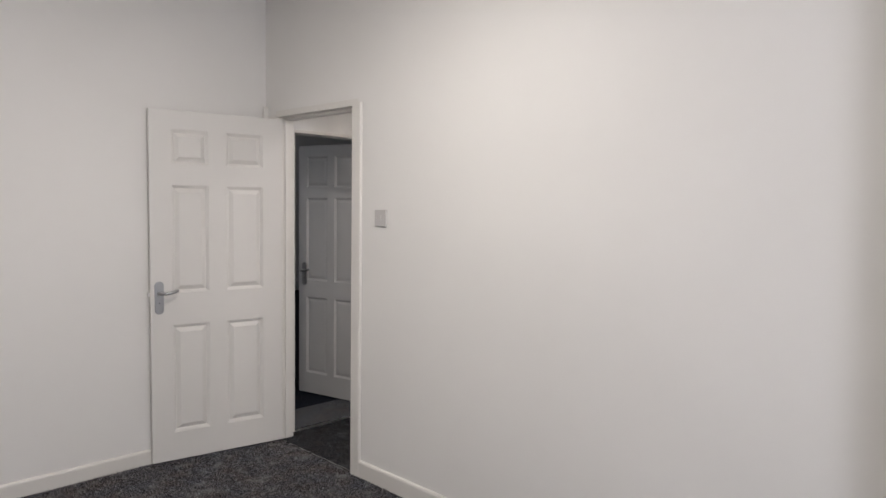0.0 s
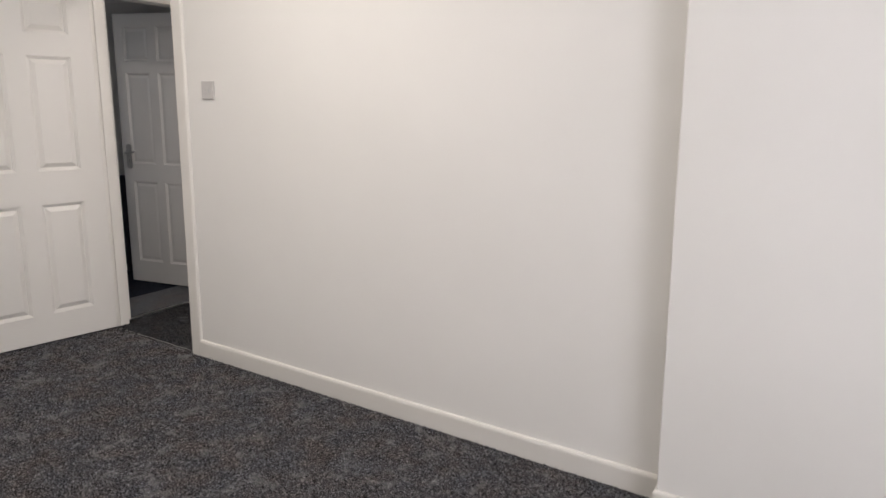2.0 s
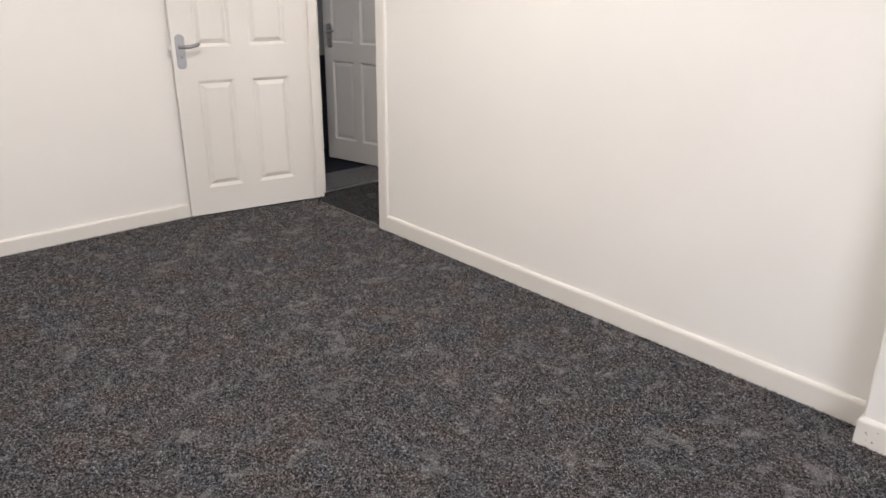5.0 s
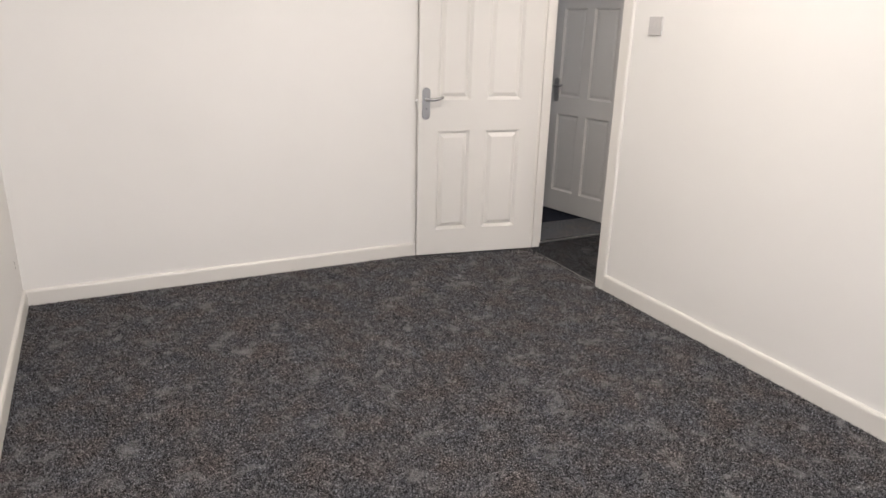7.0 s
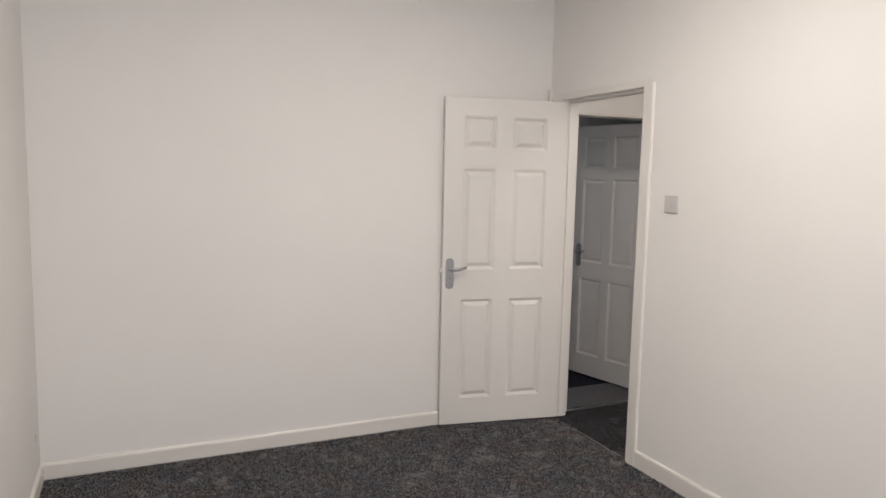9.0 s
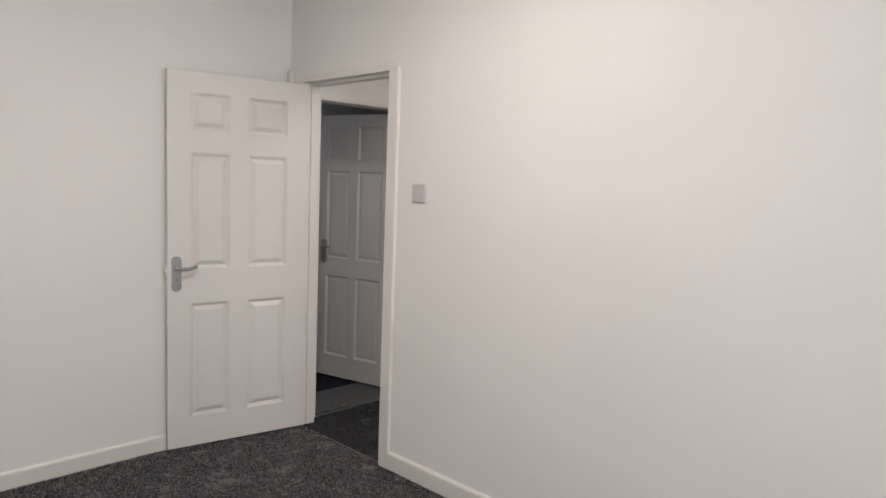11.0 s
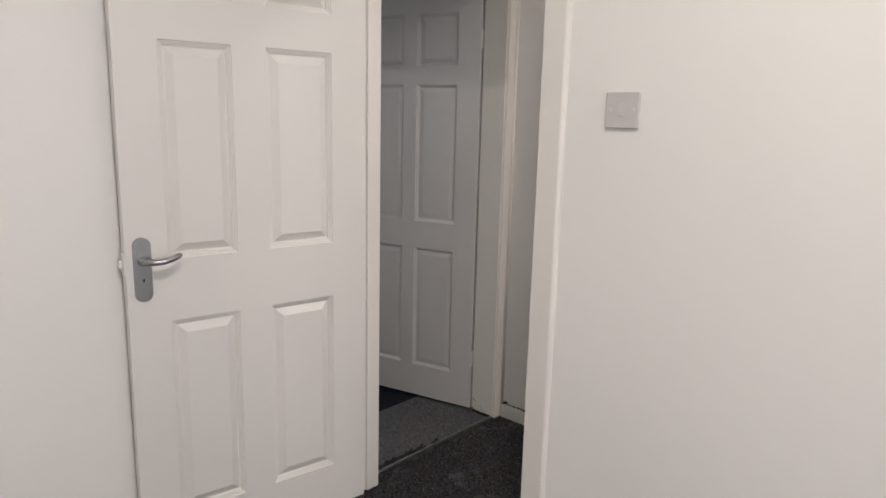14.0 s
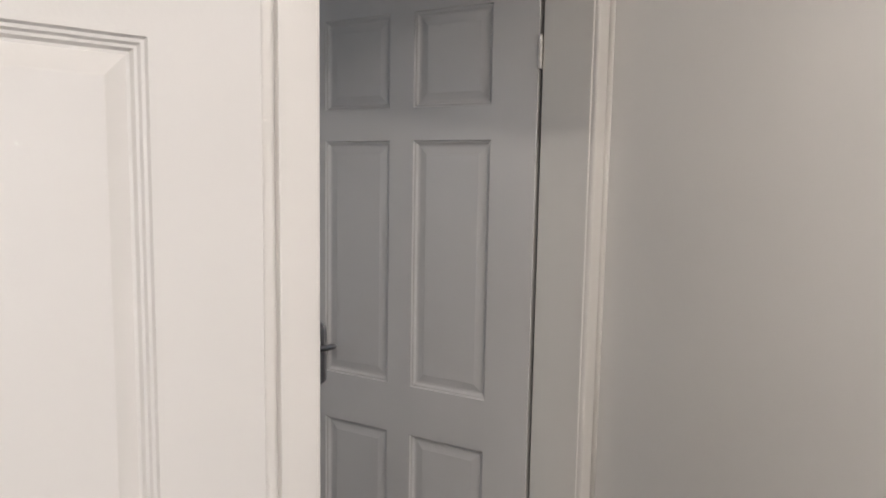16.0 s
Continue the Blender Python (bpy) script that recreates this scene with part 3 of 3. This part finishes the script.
for i in range(9):
    w, h = rng.uniform(0.005, 0.013), rng.uniform(0.003, 0.007)
    vs = add_box(bm, (-w / 2, -0.002, -h / 2), (w / 2, 0.0, h / 2))
    bmesh.ops.transform(bm, verts=vs, matrix=Matrix.Translation((WX1 + 0.045 + 0.012 * i, YF - 0.012 + rng.gauss(0, 0.001), 0.0585 + rng.gauss(0.001, 0.0015))) @ Matrix.Rotation(rng.gauss(0, 0.25), 4, "Y"))
tagged(mesh_object("paint_flakes", bm, UPVC), "white flakes of broken paint over the lobby skirting", "paint flakes", kind="stuff")
bm = bmesh.new()
for i in range(30):
    x, z, r = WX0 + 0.003 + rng.random() ** 2 * 0.11, rng.random() ** 3 * (0.03 if i % 3 else 0.06), rng.uniform(0.001, 0.0034)
    bmesh.ops.create_icosphere(bm, subdivisions=1, radius=r, matrix=Matrix.Translation((x, Y1 - 0.001, z)) @ Matrix.Diagonal((1.7, 0.2, 1.0, 1)))
tagged(mesh_object("paint_chips", bm, BARE), "brown chips in the paint at the foot of the lining", "paint chips", kind="stuff")

# ragged pile along the foot of the skirting boards
bm = bmesh.new()
for (x0, y0), (x1, y1), out in (((AW1, -0.0155), (XB - 0.016, -0.0155), (0, -1)), ((XB - 0.016, YBREAST - 0.0155), (4.6, YBREAST - 0.0155), (0, -1)),
                                ((XL + 0.0155, -0.8), (XL + 0.0155, YB + 0.02), (1, 0)), ((XL + 0.02, YB + 0.0155), (2.2, YB + 0.0155), (0, 1))):
    length = math.hypot(x1 - x0, y1 - y0)
    for i in range(int(length / 0.0036)):
        u = (i + rng.random()) * 0.0036 / length
        off, h, r = rng.uniform(0.0, 0.012), rng.uniform(0.001, 0.0055) * (1.9 if rng.random() < 0.06 else 1), rng.uniform(0.0014, 0.0026)
        x, y = x0 + (x1 - x0) * u + out[0] * off, y0 + (y1 - y0) * u + out[1] * off
        tip = bm.verts.new((x + rng.uniform(-0.004, 0.004), y + rng.uniform(-0.004, 0.004), h))
        base = [bm.verts.new((x + r * math.cos(a), y + r * math.sin(a), -0.0065)) for a in (0.3, 2.4, 4.5)]
        for k in range(3):
            bm.faces.new((base[k], base[(k + 1) % 3], tip))
tagged(mesh_object("carpet_edge_pile", bm, PILE), "ragged charcoal carpet tufts along the skirting boards", "carpet", kind="stuff")

# small marks on the walls
bm = bmesh.new()
bmesh.ops.create_cone(bm, cap_ends=True, segments=10, radius1=0.004, radius2=0.003, depth=0.003, matrix=pose(0, 0, 0, 90))
plug = tagged(mesh_object("wall_plug", bm, BARE), "small brown wall plug in the chimney breast", "wall plug")
plug.location = (3.96, YBREAST - 0.001, 0.275)
SMEAR = plain("grey_scuff", (0.42, 0.40, 0.38), 0.8, 0.2)
bm = bmesh.new()
for i in range(7):
    vs = add_box(bm, (-0.0025, 0, -0.006), (0.0025, 0.0012, 0.006))
    bmesh.ops.transform(bm, verts=vs, matrix=Matrix.Translation((-0.056 + rng.gauss(0, 0.004), YB - 0.0004, 0.255 + rng.gauss(0, 0.016))) @ Matrix.Rotation(rng.gauss(0, 0.5), 4, "Y"))
tagged(mesh_object("scuff_mark", bm, SMEAR), "small grey scuff on the white wall near the corner", "scuff", kind="stuff")

# dark gap at the foot of the landing door lining
structure(box("lining_gap", (WX0 + 0.002, Y1 - 0.0025, -0.012), (WX1 - 0.002, Y1 + 0.002, 0.003), DARK), "dark gap at the foot of the lining", "gap")

# Unseen batten behind the hinge gap, added to keep light out of it.
bevelled(box("stop", (WX0 - 0.030, Y1 + 0.036, -0.04), (WX0 + 0.001, Y1 + 0.056, H2), GLOSS, frame_2))

# chips in the skirting at the chimney breast's corner, dirt at the foot of the door lining
bm = bmesh.new()
for i in range(5):
    bmesh.ops.create_icosphere(bm, subdivisions=1, radius=rng.uniform(0.0012, 0.0026),
                               matrix=Matrix.Translation((XB + rng.uniform(-0.01, 0.10), YBREAST - 0.0152, rng.uniform(0.012, 0.07))) @ Matrix.Diagonal((1, 0.3, 1.3, 1)))
tagged(mesh_object("skirting_chips", bm, BARE), "small brown chips in the white skirting paint", "paint chips", kind="stuff")
bm = bmesh.new()
for i in range(16):
    l, w = rng.uniform(0.006, 0.02), rng.uniform(0.003, 0.008)
    vs = add_box(bm, (-l / 2, -w / 2, 0), (l / 2, w / 2, rng.uniform(0.006, 0.011)))
    bmesh.ops.transform(bm, verts=vs, matrix=Matrix.Translation((-0.045 + rng.gauss(0, 0.014), 0.118 + abs(rng.gauss(0, 0.014)), -0.007)) @ Matrix.Rotation(rng.uniform(0, 3), 4, "Z"))
tagged(mesh_object("lining_dirt", bm, DARK), "dark crumbs of dirt at the foot of the door lining", "dirt", kind="stuff")


# carpet pile: short leaning tufts over the bedroom and the doorway
def pile(x0, x1, y0, y1, ground, step, mat, label, keep):
    gen = np.random.default_rng(7)
    gx, gy = np.meshgrid(np.arange(x0, x1, step), np.arange(y0, y1, step))
    x, y = (g.ravel() + gen.uniform(-0.5, 0.5, g.size) * step for g in (gx, gy))
    ok = keep(x, y)
    x, y = x[ok], y[ok]
    n = len(x)
    turn, r = gen.uniform(0, 6.283, n), gen.uniform(0.0018, 0.0035, n)
    sway = 0.35 + 0.65 * (np.sin(x * 5.1 + 1.3 * np.sin(y * 3.7)) * np.sin(y * 4.3 + 2.0 * np.sin(x * 2.9)) * 0.5 + 0.5)
    lean = gen.normal(0, 0.0032, (2, n)) * sway
    v = np.zeros((n, 4, 3))
    for k in range(3):
        a = turn + 2.094 * k
        v[:, k] = np.stack([x + r * np.cos(a), y + r * np.sin(a), np.full(n, ground - 0.0005)], 1)
    v[:, 3] = np.stack([x + lean[0], y + lean[1], ground + gen.uniform(0.004, 0.0095, n)], 1)
    base = np.arange(n)[:, None] * 4
    f = np.concatenate([base + np.array(q) for q in ((0, 1, 3), (1, 2, 3), (2, 0, 3))])
    me = bpy.data.meshes.new("carpet_pile")
    me.from_pydata(v.reshape(-1, 3).tolist(), [], f.tolist())
    me.materials.append(mat)
    return tagged(new("carpet_pile", me), label, "carpet", kind="stuff")


pile(XL + 0.016, 4.5, YB + 0.016, -0.003, -0.006, 0.0068, PILE, "short charcoal twist pile of the fitted bedroom carpet", lambda x, y: (y < -0.016) & ((x < XB - 0.016) | (y < YBREAST - 0.016)) | (x > JL) & (x < JR) & (y < -0.003))
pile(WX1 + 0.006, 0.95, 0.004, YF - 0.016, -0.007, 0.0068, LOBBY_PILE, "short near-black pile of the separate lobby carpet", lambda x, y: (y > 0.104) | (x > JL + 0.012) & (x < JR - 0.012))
